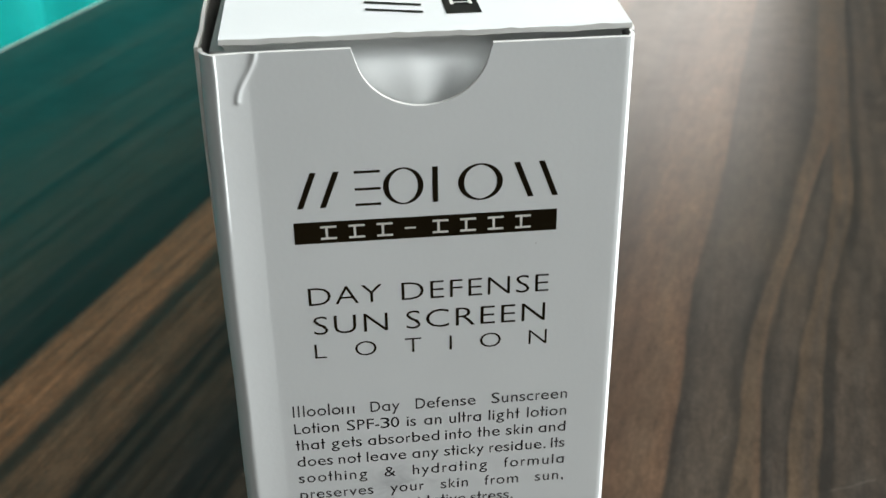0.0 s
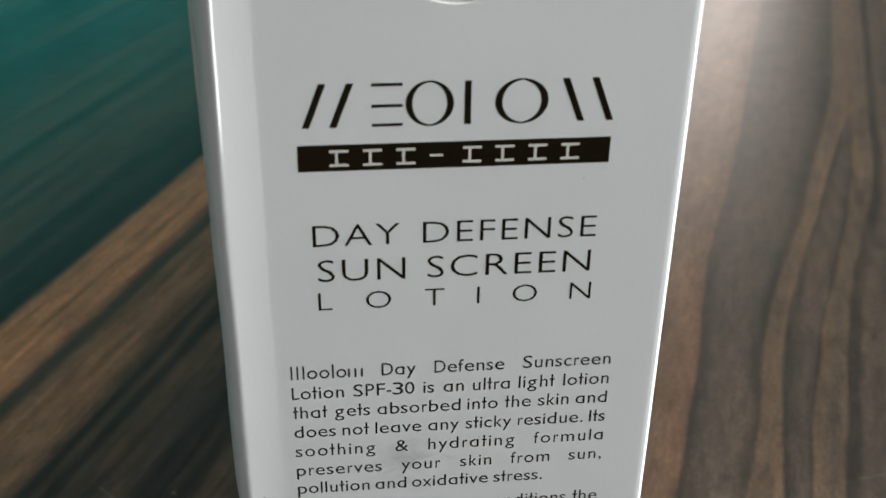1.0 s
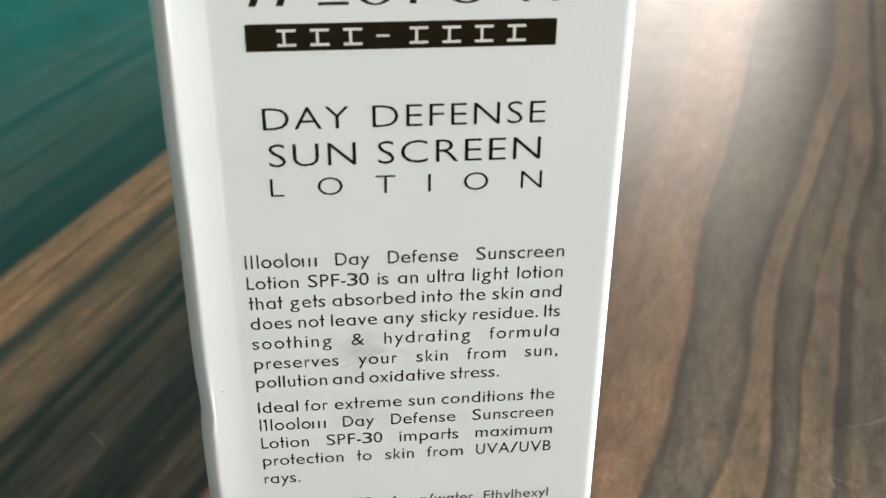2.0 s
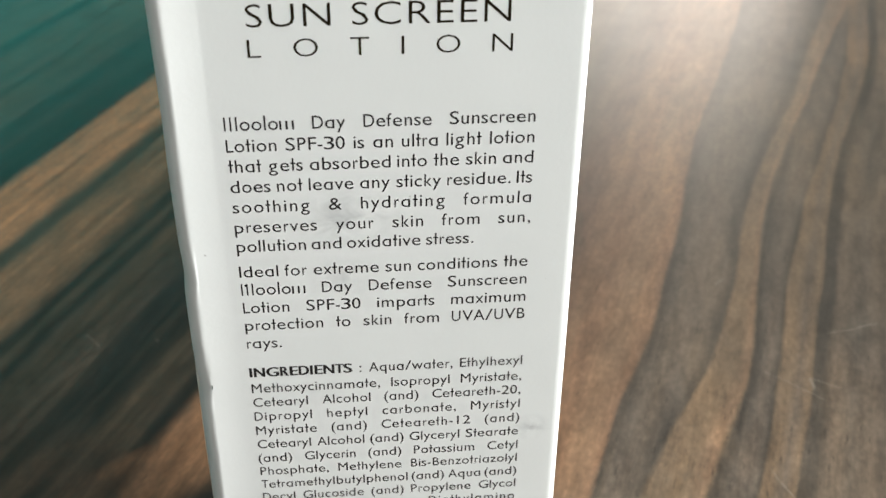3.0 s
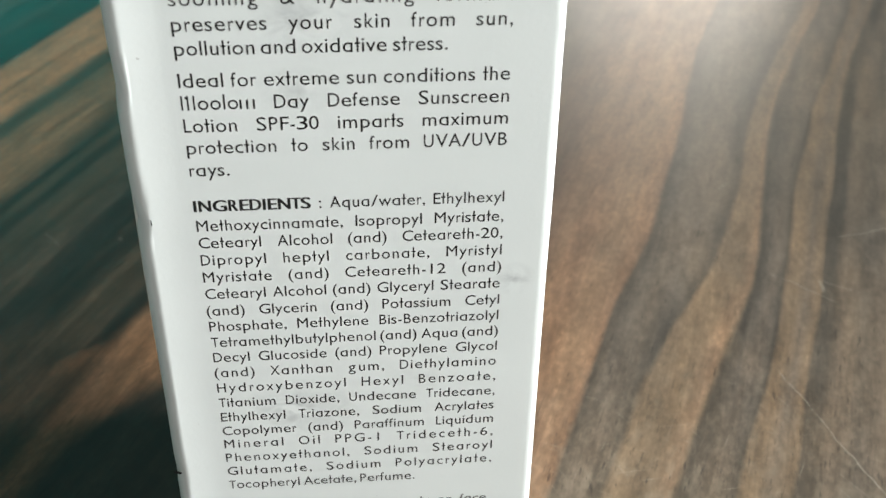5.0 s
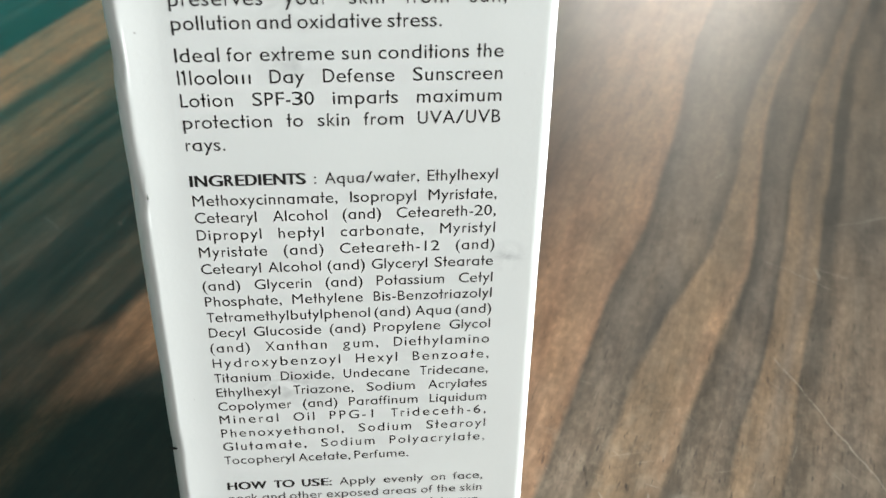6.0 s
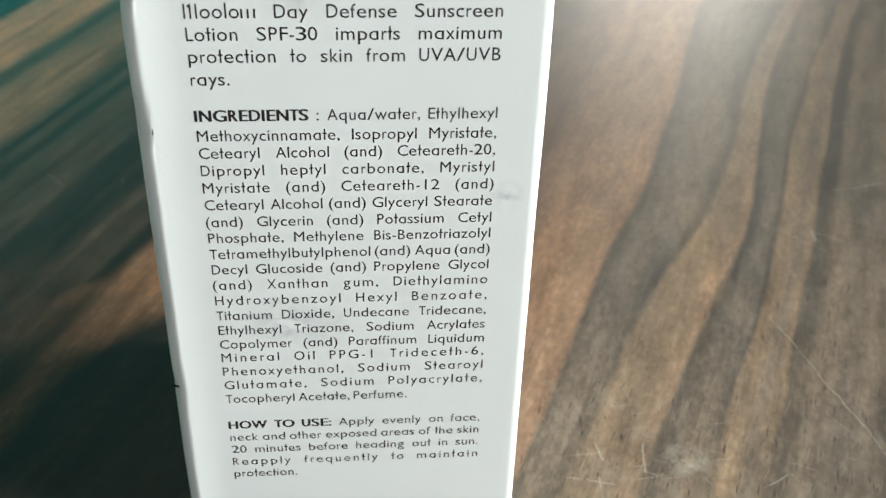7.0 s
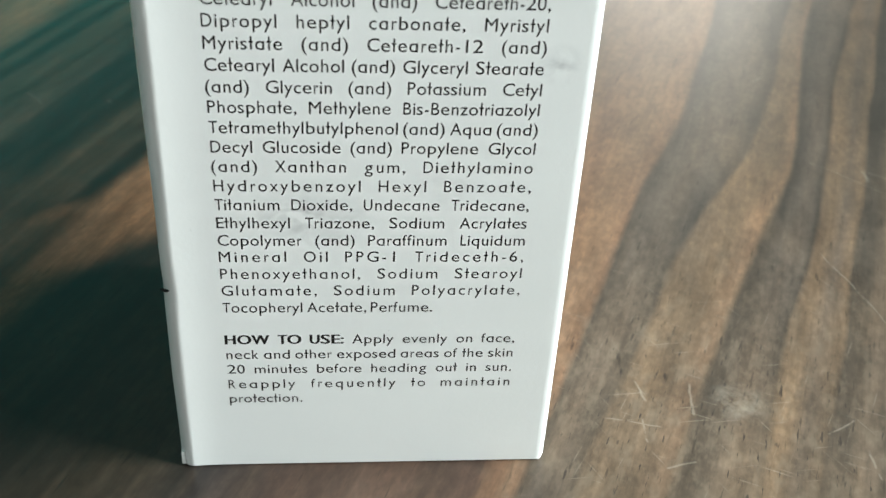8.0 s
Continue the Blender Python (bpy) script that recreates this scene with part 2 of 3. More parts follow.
    wood = m.mix(1.0, wood, m.ramp(painted_shade, [(0.0, 0.0), (1.0, 1.0)]), "MULTIPLY")
    rough = m.spread(m.noise(where, 60, 4, 0.6), 0.3, 0.7, 0.29, 0.35)
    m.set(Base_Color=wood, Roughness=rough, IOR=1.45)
    m.bump(m.maths("SUBTRACT", grit, worn), 0.00003, 0.1)
    return m.mat


def paperboard():
    """White coated carton board with faint fibre relief and grey finger marks. Object space is the carton's, in metres."""
    m = Nodes("white_paperboard")
    where = m.place()
    cloud = m.noise(where, 55, 4, 0.55)
    tone = m.mix(cloud, (0.735, 0.762, 0.757), (0.79, 0.817, 0.812))
    marks = None
    for x, z, wide, tall, much in ((-0.45, 9.85, 0.75, 0.55, 0.20), (-0.75, 4.15, 0.85, 0.55, 0.22), (2.12, 6.2, 0.30, 0.28, 0.34), (-0.55, 8.95, 0.5, 0.35, 0.14), (0.9, 4.6, 0.5, 0.3, 0.10)):
        gap = m.add("VectorMath", operation="SUBTRACT")
        m.put(gap.inputs[0], where)
        gap.inputs[1].default_value = (x * CM, 0, z * CM)
        squash = m.add("VectorMath", operation="MULTIPLY")
        m.put(squash.inputs[0], gap.outputs[0])
        squash.inputs[1].default_value = (100 / wide, 30, 100 / tall)
        far = m.add("VectorMath", operation="LENGTH")
        m.put(far.inputs[0], squash.outputs[0])
        spot = m.maths("MULTIPLY", m.spread(far.outputs["Value"], 1.0, 0.0), much * 2.7)
        marks = spot if marks is None else m.maths("ADD", marks, spot)
    patch = m.spread(m.noise(m.place((1, 1, 1.3)), 260, 3, 0.55, 0.6), 0.36, 0.74)
    tone = m.mix(m.maths("MULTIPLY", marks, patch, clamp=True), tone, (0.30, 0.31, 0.33))
    specks = m.spread(m.noise(where, 900, 1), 0.80, 0.83)
    tone = m.mix(m.maths("MULTIPLY", specks, 0.5), tone, (0.25, 0.24, 0.23))
    m.set(Base_Color=tone, Roughness=m.spread(cloud, 0.3, 0.7, 0.46, 0.55), IOR=1.45)
    m.bump(m.maths("ADD", m.noise(where, 1400, 3), m.maths("MULTIPLY", m.noise(where, 90, 2), 3.0)), 0.00004, 0.35)
    return m.mat


def fabric(name, colour):
    """Thin woven cloth that lets daylight through."""
    m = Nodes(name)
    weave = m.add("TexWave")
    m.put(weave.inputs["Vector"], m.place((1, 1, 1)))
    weave.inputs["Scale"].default_value, weave.inputs["Distortion"].default_value = 260, 1.5
    shade = m.mix(m.noise(m.place(), 14, 4), tuple(c * 0.8 for c in colour), tuple(min(1, c * 1.15) for c in colour))
    m.set(Base_Color=shade, Roughness=0.8)
    m.bump(weave.outputs["Fac"], 0.0004, 0.4)
    through_cloth = m.add("BsdfTranslucent")
    m.put(through_cloth.inputs[0], shade)
    both = m.add("MixShader")
    both.inputs[0].default_value = 0.55
    m.tree.links.new(m.bsdf.outputs[0], both.inputs[1])
    m.tree.links.new(through_cloth.outputs[0], both.inputs[2])
    m.tree.links.new(both.outputs[0], m.tree.nodes["Material Output"].inputs[0])
    return m.mat


WOOD, BOARD = laminate(), paperboard()
RAW = plain("raw_board_edge", (0.66, 0.66, 0.63), 0.8, 0, 0.08, 400)
INSIDE = plain("uncoated_grey_board", (0.50, 0.49, 0.45), 0.9, 0, 0.1, 300)
INK = plain("black_print", (0.009, 0.009, 0.010), 0.55, 0, 0.2, 300)
FOIL = plain("dark_gold_foil", (0.062, 0.052, 0.030), 0.22, 1.0, 0.15, 300)
CREAM = plain("bare_white_print", (0.74, 0.73, 0.68), 0.5, 0, 0.05, 300)
BANDING = plain("pale_edge_band", (0.62, 0.60, 0.55), 0.4, 0, 0.08, 60)
WALLPAINT = plain("wall_paint", (0.235, 0.235, 0.235), 0.85, 0, 0.05, 6)
# invented dark tones for the unseen ceiling and walls, so the table reflects less
UNSEEN_CEILING = plain("unseen_dark_ceiling", (0.16, 0.16, 0.155), 0.85, 0, 0.05, 6)
UNSEEN_DARK = plain("unseen_dark_wall", (0.060, 0.075, 0.070), 0.85, 0, 0.05, 6)
FLOORING = plain("grey_floor_tile", (0.36, 0.33, 0.30), 0.4, 0, 0.15, 5)
METAL = plain("dark_table_leg", (0.05, 0.05, 0.05), 0.4, 0.6, 0.1, 30)
TEAL = fabric("turquoise_cloth", (0.001, 0.085, 0.077))


# ---- building helpers ----
def mesh_of(bm, name, material, smooth=False):
    bmesh.ops.recalc_face_normals(bm, faces=bm.faces)
    mesh = bpy.data.meshes.new(name)
    bm.to_mesh(mesh)
    bm.free()
    for one in material if isinstance(material, (list, tuple)) else (material,):
        mesh.materials.append(one)
    if smooth:
        mesh.shade_smooth()
    return mesh


def part(name, bm, material, parent, label="", smooth=False):
    ob = new(name, mesh_of(bm, name, material, smooth))
    ob.parent = parent
    return tagged(ob, label)


def slab(bm, lo, hi, bevel=0.0):
    """A block between two corners, with its edges eased."""
    made = bmesh.ops.create_cube(bm, size=1.0)["verts"]
    for p in made:
        p.co = Vector(((hi[n] if p.co[n] > 0 else lo[n]) for n in range(3)))
    if bevel:
        edges = list({e for p in made for e in p.link_edges})
        bmesh.ops.bevel(bm, geom=edges, offset=bevel, segments=2, affect="EDGES", profile=0.5)
    return bm


# ---- the room, unseen: plain walls with window openings, floor and ceiling ----
def wall(name, lo, hi, label, hole=None, axis=0, paint=WALLPAINT):
    """A thick wall in the room's frame; a window hole is (from, to, sill, head) along the other axis."""
    bm = bmesh.new()
    if hole is None:
        slab(bm, lo, hi)
    else:
        a, b, sill, head = hole
        k = 1 - axis
        for start, stop, low, high in ((lo[k], a, lo[2], hi[2]), (b, hi[k], lo[2], hi[2]), (a, b, lo[2], sill), (a, b, head, hi[2])):
            first, last = list(lo), list(hi)
            first[k], last[k], first[2], last[2] = start, stop, low, high
            slab(bm, first, last)
    ob = new(name, mesh_of(bm, name, paint))
    ob.matrix_world = TURN
    return tagged(ob, label, "wall", kind="structure")


wall("wall_window_side", (1.5, -1.1, 0), (1.7, 2.8, 2.6), "plain grey wall with a window opening", (0.0, 1.2, 1.15, 2.45), 0)
wall("wall_far", (-0.9, 2.6, 0), (1.5, 2.8, 2.6), "unseen far wall with a narrow window, toned dark green to dim reflections", (-0.54, 0.025, 1.0, 1.72), 1, UNSEEN_DARK)
wall("wall_curtain_side", (-0.9, -1.1, 0), (-0.7, 2.6, 2.6), "unseen wall with a window behind the curtain, toned dark green to dim reflections", (0.25, 1.4, 0.45, 1.05), 0, UNSEEN_DARK)
# unseen, brought close so that it bounces window light onto the carton's front
wall("wall_near", (-0.7, -1.1, 0), (1.5, -0.9, 2.6), "unseen grey wall closing the room, set near to bounce light onto the carton")
for name, z0, z1, surface in (("floor", -0.1, 0.0, FLOORING), ("ceiling", 2.6, 2.7, UNSEEN_CEILING)):
    ob = new(name, mesh_of(slab(bmesh.new(), (-0.9, -1.1, z0), (1.7, 2.8, z1)), name, surface))
    ob.matrix_world = TURN
    tagged(ob, "plain grey tiled floor" if name == "floor" else "unseen grey ceiling, toned dark to dim reflections", name, kind="structure")


# ---- the table ----
def build_table():
    table = new("table")
    table.matrix_world = TURN @ pose(0, 0, TOP)
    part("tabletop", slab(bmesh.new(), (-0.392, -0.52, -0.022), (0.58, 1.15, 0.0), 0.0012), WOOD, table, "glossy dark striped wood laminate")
    part("edge_band", slab(bmesh.new(), (-0.3945, -0.52, -0.021), (-0.3925, 1.15, -0.0008)), BANDING, table, "pale plastic edge band")
    for x in (-0.34, 0.53):
        for y in (-0.46, 1.09):
            part("leg", slab(bmesh.new(), (x - 0.022, y - 0.022, -TOP), (x + 0.022, y + 0.022, -0.023), 0.003), METAL, table)
    return tagged(table, "dark brown striped wood laminate table, scratched and glossy", "table")


build_table()


# ---- the curtain beside the table ----
def build_curtain():
    bm = bmesh.new()
    cols, rows = 260, 14
    grid = []
    for i in range(cols + 1):
        y = -0.35 + 1.75 * i / cols
        line = []
        for j in range(rows + 1):
            z = 0.06 + 1.7 * j / rows
            fold = 0.017 * math.sin(y * 62 + 1.1 * math.sin(y * 17)) + 0.008 * math.sin(y * 133 + z * 1.3)
            line.append(bm.verts.new((-0.62 + fold + 0.006 * math.sin(z * 5 + y * 9), y, z)))
        grid.append(line)
    for i in range(cols):
        for j in range(rows):
            bm.faces.new((grid[i][j], grid[i + 1][j], grid[i + 1][j + 1], grid[i][j + 1]))
    ob = new("curtain", mesh_of(bm, "curtain", TEAL, True))
    ob.matrix_world = TURN
    return tagged(ob, "bright turquoise fabric curtain in loose folds, lit from behind", "curtain")


build_curtain()

# ---- the carton: 5 x 5 x 16.3 cm, folded from one sheet ----
HALF, DEEP, TALL, SHEET = 2.555, 5.0, 16.3, 0.045  # centimetres


def outline():
    """The carton's folded outline from above, in four runs: front with both folds, right, back, left. Sides belly out a little."""
    front = []
    xs = np.concatenate([np.linspace(-HALF + 0.135, -1.55, 60), np.linspace(-1.5, 1.5, 73), np.linspace(1.6, HALF - 0.085, 14)])
    for x in xs:
        curl = max(0.0, (-1.95 - x) / 0.5)
        front.append((float(x), -0.022 * curl ** 2))
    fy = front[0][1]
    arc = [radians(a) for a in np.linspace(180, 266, 16)]
    front = [(-HALF + 0.125 + 0.20 * math.cos(a), fy + 0.31 + 0.31 * math.sin(a)) for a in arc] + front
    front += [(HALF - 0.076, 0.004), (HALF - 0.068, 0.014), (HALF - 0.016, 0.11), (HALF - 0.005, 0.135), (HALF, 0.17), (HALF, 0.26)]
    ys = np.linspace(0.36, DEEP - 0.1, 14)
    belly = [0.14 * math.sin(math.pi * y / DEEP) for y in ys]
    right = [front[-1]] + [(HALF + b, float(y)) for y, b in zip(ys, belly)] + [(HALF, DEEP)]
    left = [(-HALF, DEEP)] + [(-HALF - 0.8 * b, float(y)) for y, b in zip(ys[:1:-1], belly[:1:-1])] + [front[0]]
    back = [(HALF, DEEP), (0.0, DEEP + 0.03), (-HALF, DEEP)]
    return front, right, back, left


def dent(x, z):
    """How far the front stands out or in: a pinched crease by the top corner and slight waves."""
    ax, az, bx, bz = -1.93, 16.32, -2.17, 15.72
    t = max(0.0, min(1.0, ((x - ax) * (bx - ax) + (z - az) * (bz - az)) / ((bx - ax) ** 2 + (bz - az) ** 2)))
    px, pz = ax + (bx - ax) * t * t * (3 - 2 * t), az + t * (bz - az)
    away = math.hypot(x - px, z - pz)
    ridge = -0.018 * math.exp(-(away / 0.030) ** 2)
    nick = 0.05 * math.exp(-((z - 7.4) / 0.10) ** 2) * max(0.0, (-2.38 - x) / 0.12)
    nick += 0.04 * math.exp(-((z - 3.05) / 0.06) ** 2) * max(0.0, (-2.40 - x) / 0.1)
    curl = max(0.0, min(1.0, (-2.03 - x) / 0.42)) * max(0.0, min(1.0, (z - 7.0) / 7.0))
    return ridge + nick - 0.028 * curl


def pinch(x, z):
    """Small dents along the left fold, and a top taper shaped to the camera's view."""
    return 0.0 if x > -2.42 else 0.04 * max(0.0, min(1.0, (z - 13.5) / 2.5)) + 0.040 * math.exp(-((z - 7.2) / 0.13) ** 2) + 0.030 * math.exp(-((z - 9.1) / 0.18) ** 2) + 0.012 * noise.noise((0.3, 1.1, z * 0.9))


def top_of(x, y):
    """The height of the sheet's upper rim, with the thumb notch in the front."""
    if y < 0.05 and abs(x) < 0.807:
        return TALL - 0.74 * math.sqrt(1 - (x / 0.807) ** 2)
    return TALL


def crisp(bm):
    """Keeps the cut edges of the board sharp."""
    for e in bm.edges:
        e.smooth = len({f.material_index for f in e.link_faces}) == 1
    return bm


def sheet(run, zs, front=False):
    """A panel of board along a run of the outline, with its thickness, in metres. Rim faces take the raw board."""
    bm = bmesh.new()
    n = len(run)
    layers = []
    for inner in (False, True):
        cols = []
        for i, (x, y) in enumerate(run):
            (xa, ya), (xb, yb) = run[max(0, i - 1)], run[min(n - 1, i + 1)]
            long = math.hypot(xb - xa, yb - ya) or 1
            nx, ny = (yb - ya) / long, -(xb - xa) / long
            top = top_of(x, y) if front else TALL
            if front and not inner:
                top -= 0.006
            col = []
            for z in zs:
                h = z if z < 14.5 else 14.5 + (z - 14.5) / (TALL - 14.5) * (top - 14.5)
                out = dent(x, h) if front else 0.02 * math.sin(h * 0.7 + x)
                px, py = (x + pinch(x, h), y + out) if front else (x + nx * out, y + ny * out)
                if inner:
                    px, py = px - nx * SHEET, py - ny * SHEET
                col.append(bm.verts.new((px * CM, py * CM, h * CM)))
            cols.append(col)
        layers.append(cols)
    outer, inside = layers
    m = len(zs)
    for i in range(n - 1):
        for j in range(m - 1):
            bm.faces.new((outer[i][j], outer[i + 1][j], outer[i + 1][j + 1], outer[i][j + 1])).smooth = True
            bm.faces.new((inside[i][j], inside[i][j + 1], inside[i + 1][j + 1], inside[i + 1][j])).material_index = 2
        for j in (0, m - 1):
            bm.faces.new((outer[i][j], inside[i][j], inside[i + 1][j], outer[i + 1][j])).material_index = 1
    for i in (0, n - 1):
        for j in range(m - 1):
            bm.faces.new((outer[i][j], outer[i][j + 1], inside[i][j + 1], inside[i][j])).material_index = 1
    return crisp(bm)


def bent_strip(points, width_at, thick, lag=0.0, raw=-1):
    """A flap: a profile of (y, z) points swept across x, with thickness; widths may taper along it."""
    bm = bmesh.new()
    rows = []
    for k, (y, z) in enumerate(points):
        (ya, za), (yb, zb) = points[max(0, k - 1)], points[min(len(points) - 1, k + 1)]
        long = math.hypot(yb - ya, zb - za) or 1
        ny, nz = (zb - za) / long, -(yb - ya) / long
        x0, x1 = width_at(k)
        row = []
        for side in (0, 1):
            line = []
            for i in range(41):
                x = x0 + (x1 - x0) * i / 40
                rag = 0 if z > 16.425 else 0.014 * noise.noise((x * 14.0, k * 0.9, 3.3)) + 0.012 * noise.noise((x * 3.1, k * 0.2, 1.7)) + 0.007 * noise.noise((x * 9.0, k * 0.3, 5.1))
                line.append(bm.verts.new((x * CM, (y + lag * (max(0.0, min(1.0, (x + 0.05) / 0.75)) - 0.36) * max(0.0, min(1.0, (16.3 - z) * 4)) - side * thick * ny) * CM, (z + rag - side * thick * nz) * CM)))
            row.append(line)
        rows.append(row)
    for k in range(len(rows) - 1):
        for i in range(40):
            for side in (0, 1):
                a, b = rows[k][side], rows[k + 1][side]
                f = bm.faces.new((a[i], a[i + 1], b[i + 1], b[i]))
                f.smooth, f.material_index = side == 0, 2 if side else 1 if k == raw else 0
        for i in (0, 40):
            bm.faces.new((rows[k][0][i], rows[k + 1][0][i], rows[k + 1][1][i], rows[k][1][i])).material_index = 1
    for k in (0, len(rows) - 1):
        for i in range(40):
            bm.faces.new((rows[k][0][i], rows[k][0][i + 1], rows[k][1][i + 1], rows[k][1][i])).material_index = 1
    return crisp(bm)


# ---- print on the carton ----
def glyphs(text, cap, bold=0.0, tracking=1.0):
    """A word in the built-in font, as a bmesh in centimetres lying in x and y, its left foot at the origin; and its width."""
    curve = bpy.data.curves.new("word", "FONT")
    curve.body, curve.size, curve.space_character, curve.offset, curve.resolution_u = text, cap / 0.73, tracking, bold, 3
    ob = new("word", curve)
    mesh = bpy.data.meshes.new_from_object(ob.evaluated_get(bpy.context.evaluated_depsgraph_get()))
    bpy.data.objects.remove(ob)
    bm = bmesh.new()
    bm.from_mesh(mesh)
    bpy.data.meshes.remove(mesh)
    left = min((p.co.x for p in bm.verts), default=0)
    for p in bm.verts:
        p.co.x -= left
    return bm, max((p.co.x for p in bm.verts), default=0)


PROUD = 0.0015


def stand(bm, x, z, sx=1.0, proud=0.0):
    """Turns flat print upright onto the front face, foot at x and z; centimetres to metres."""
    for p in bm.verts:
        p.co = Vector(((x + p.co.x * sx) * CM, -(PROUD + proud) * CM, (z + p.co.y) * CM))
    return bm


def join(target, bm):
    mesh = bpy.data.meshes.new("piece")
    bm.to_mesh(mesh)
    bm.free()
    target.from_mesh(mesh)
    bpy.data.meshes.remove(mesh)


# widths of the geometric sans serif in thousandths of its size
ADVANCE = dict(zip("abcdefghijklmnopqrstuvwxyz", (578, 578, 464, 578, 540, 280, 578, 526, 226, 226, 476, 226, 815, 526, 568, 578, 578, 341, 392, 276, 526, 468, 740, 470, 468, 444)))
ADVANCE.update(zip("ABCDEFGHIJKLMNOPQRSTUVWXYZ", (650, 549, 684, 660, 506, 488, 751, 692, 248, 350, 590, 445, 800, 735, 784, 529, 784, 551, 520, 470, 640, 620, 930, 600, 570, 590)))
ADVANCE.update(zip("0123456789.,:-/()&", (553,) * 10 + (240, 240, 240, 330, 440, 300, 300, 690)))
ROUND_LEFT, STRAIGHT_LEFT = "acdegoqCGOQ069", "bhiklmnpruBDEFHIKLMNPRU"
ROUND_RIGHT, STRAIGHT_RIGHT = "bceopBDGOQRSPs0569", "adghijlmnquHIMNU"
LETTERS = {}


def letter(c, cap, weight):
    """One letter as points and faces with its left foot at the origin, and its ink width. The a is a bowl and a stem, the t a plain cross."""
    key = (c, cap, weight)
    if key not in LETTERS and c == "t":
        stem, tall, half = letter("l", cap, weight)[2], 0.94 * cap, 0.17 * cap
        foot = max(y for _, y in letter("x", cap, weight)[0])
        LETTERS[key] = [(half - stem / 2, 0), (half + stem / 2, 0), (half + stem / 2, tall), (half - stem / 2, tall), (0, foot - stem * 0.9), (2 * half, foot - stem * 0.9), (2 * half, foot), (0, foot)], [(0, 1, 2, 3), (4, 5, 6, 7)], 2 * half
    elif key not in LETTERS:
        bm, wide = glyphs("d" if c == "a" else c, cap, weight)
        if c == "a":
            bowl = glyphs("o", cap, weight)[0]
            top = max(p.co.y for p in bowl.verts)
            bowl.free()
            bmesh.ops.bisect_plane(bm, geom=bm.verts[:] + bm.edges[:] + bm.faces[:], plane_co=(0, top * 0.985, 0), plane_no=(0, 1, 0), clear_outer=True)
        bm.verts.index_update()
        LETTERS[key] = [(p.co.x, p.co.y) for p in bm.verts], [[p.index for p in f.verts] for f in bm.faces], max(p.co.x for p in bm.verts)
        bm.free()
    return LETTERS[key]


def plain_shape(c, cap, weight):
    """Stands in for a letter of the maker's name: a ring, or a few upright bars."""
    key = ("shape", c, cap)
    if key not in LETTERS:
        points, faces, t = [], [], cap * 0.12
        if c == "o":
            for k in range(24):
                a = 2 * math.pi * k / 24
                points += [(cap * 0.33 + r * math.cos(a), cap * 0.33 + r * math.sin(a)) for r in (cap * 0.33, cap * 0.33 - t)]
                n = 2 * ((k + 1) % 24)
                faces.append((2 * k, n, n + 1, 2 * k + 1))
            wide = cap * 0.66
        else:
            at, tall, wide = {"M": ((0, 0.42, 0.84), 1.0, 0.96), "l": ((0,), 1.05, 0.12), "w": ((0, 0.38, 0.76), 0.64, 0.88)}[c]
            wide *= cap
            for x in at:
                n = len(points)
                points += [(x * cap, 0), (x * cap + t, 0), (x * cap + t, tall * cap), (x * cap, tall * cap)]
                faces.append((n, n + 1, n + 2, n + 3))
        LETTERS[key] = points, faces, wide
    return LETTERS[key]


def set_word(word, cap, stretch, track, heavy):
    """Letters of a word as (letter, pen, ink width) from 0, and the whole width, in centimetres."""
    em = cap / 0.70 * stretch * (1.12 if heavy else 1.0) / 1000
    pen, placed, last = 0.0, [], 0.0
    for n, c in enumerate(word):
        lsb = 45 if c in ROUND_LEFT else 82 if c in STRAIGHT_LEFT else 18
        rsb = 45 if c in ROUND_RIGHT else 82 if c in STRAIGHT_RIGHT else 18
        if c in ".,:":
            lsb, rsb = 75, 65
        elif c in "-()1":
            lsb, rsb = 60, 60
        if n == 0:
            pen = -lsb * em
        ink = (ADVANCE[c] - lsb - rsb) * em
        placed.append((c, pen + lsb * em, ink))
        last = pen + lsb * em + ink
        pen += ADVANCE[c] * em + track
    return placed, last


def set_line(text, z, cap, x0, x1, parent, stretch, full=True, bold_words=0):
    """One printed line from x0 to x1: the words are spread, and where that leaves wide gaps the letters too. The word # is the maker's name, as plain shapes."""
    words = text.split()
    em = cap / 0.70
    spelt = ["Moolow" if w == "#" else w for w in words]

    def lay(track):
        return [set_word(w, cap, stretch, track, n < bold_words) for n, w in enumerate(spelt)]

    room, track = x1 - x0, 0.0
    made = lay(0.0)
    gap = 0.27 * em
    if full and len(words) > 1:
        gap = (room - sum(w for _, w in made)) / (len(words) - 1)
        if gap > 0.92 * em:
            gap = 0.92 * em
            track = (room - gap * (len(words) - 1) - sum(w for _, w in made)) / sum(len(w) - 1 for w in words)
            made = lay(track)
    points, faces, x = [], [], x0
    for n, (placed, wide) in enumerate(made):
        for c, pen, ink in placed:
            shape = plain_shape if words[n] == "#" else letter
            ps, fs, natural = shape(c, cap, 0.0)
            thin = c in "iIl1().,:"
            scale = 1.0 if thin else ink / natural
            pen += (ink - natural) / 2 if thin else 0.0
            for k in range(3 if n < bold_words else 1):
                base = len(points)
                points += [((x + pen + px * scale + (0.008 * k - 0.008 if n < bold_words else 0)) * CM, -(PROUD + 0.0004 * k) * CM, (z + py) * CM) for px, py in ps]
                faces += [[base + i for i in f] for f in fs]
        x += wide + gap
    mesh = bpy.data.meshes.new("text_line")
    mesh.from_pydata(points, [], faces)
    mesh.materials.append(INK)
    ob = new("text_line", mesh)
    ob.parent = parent
    return ob


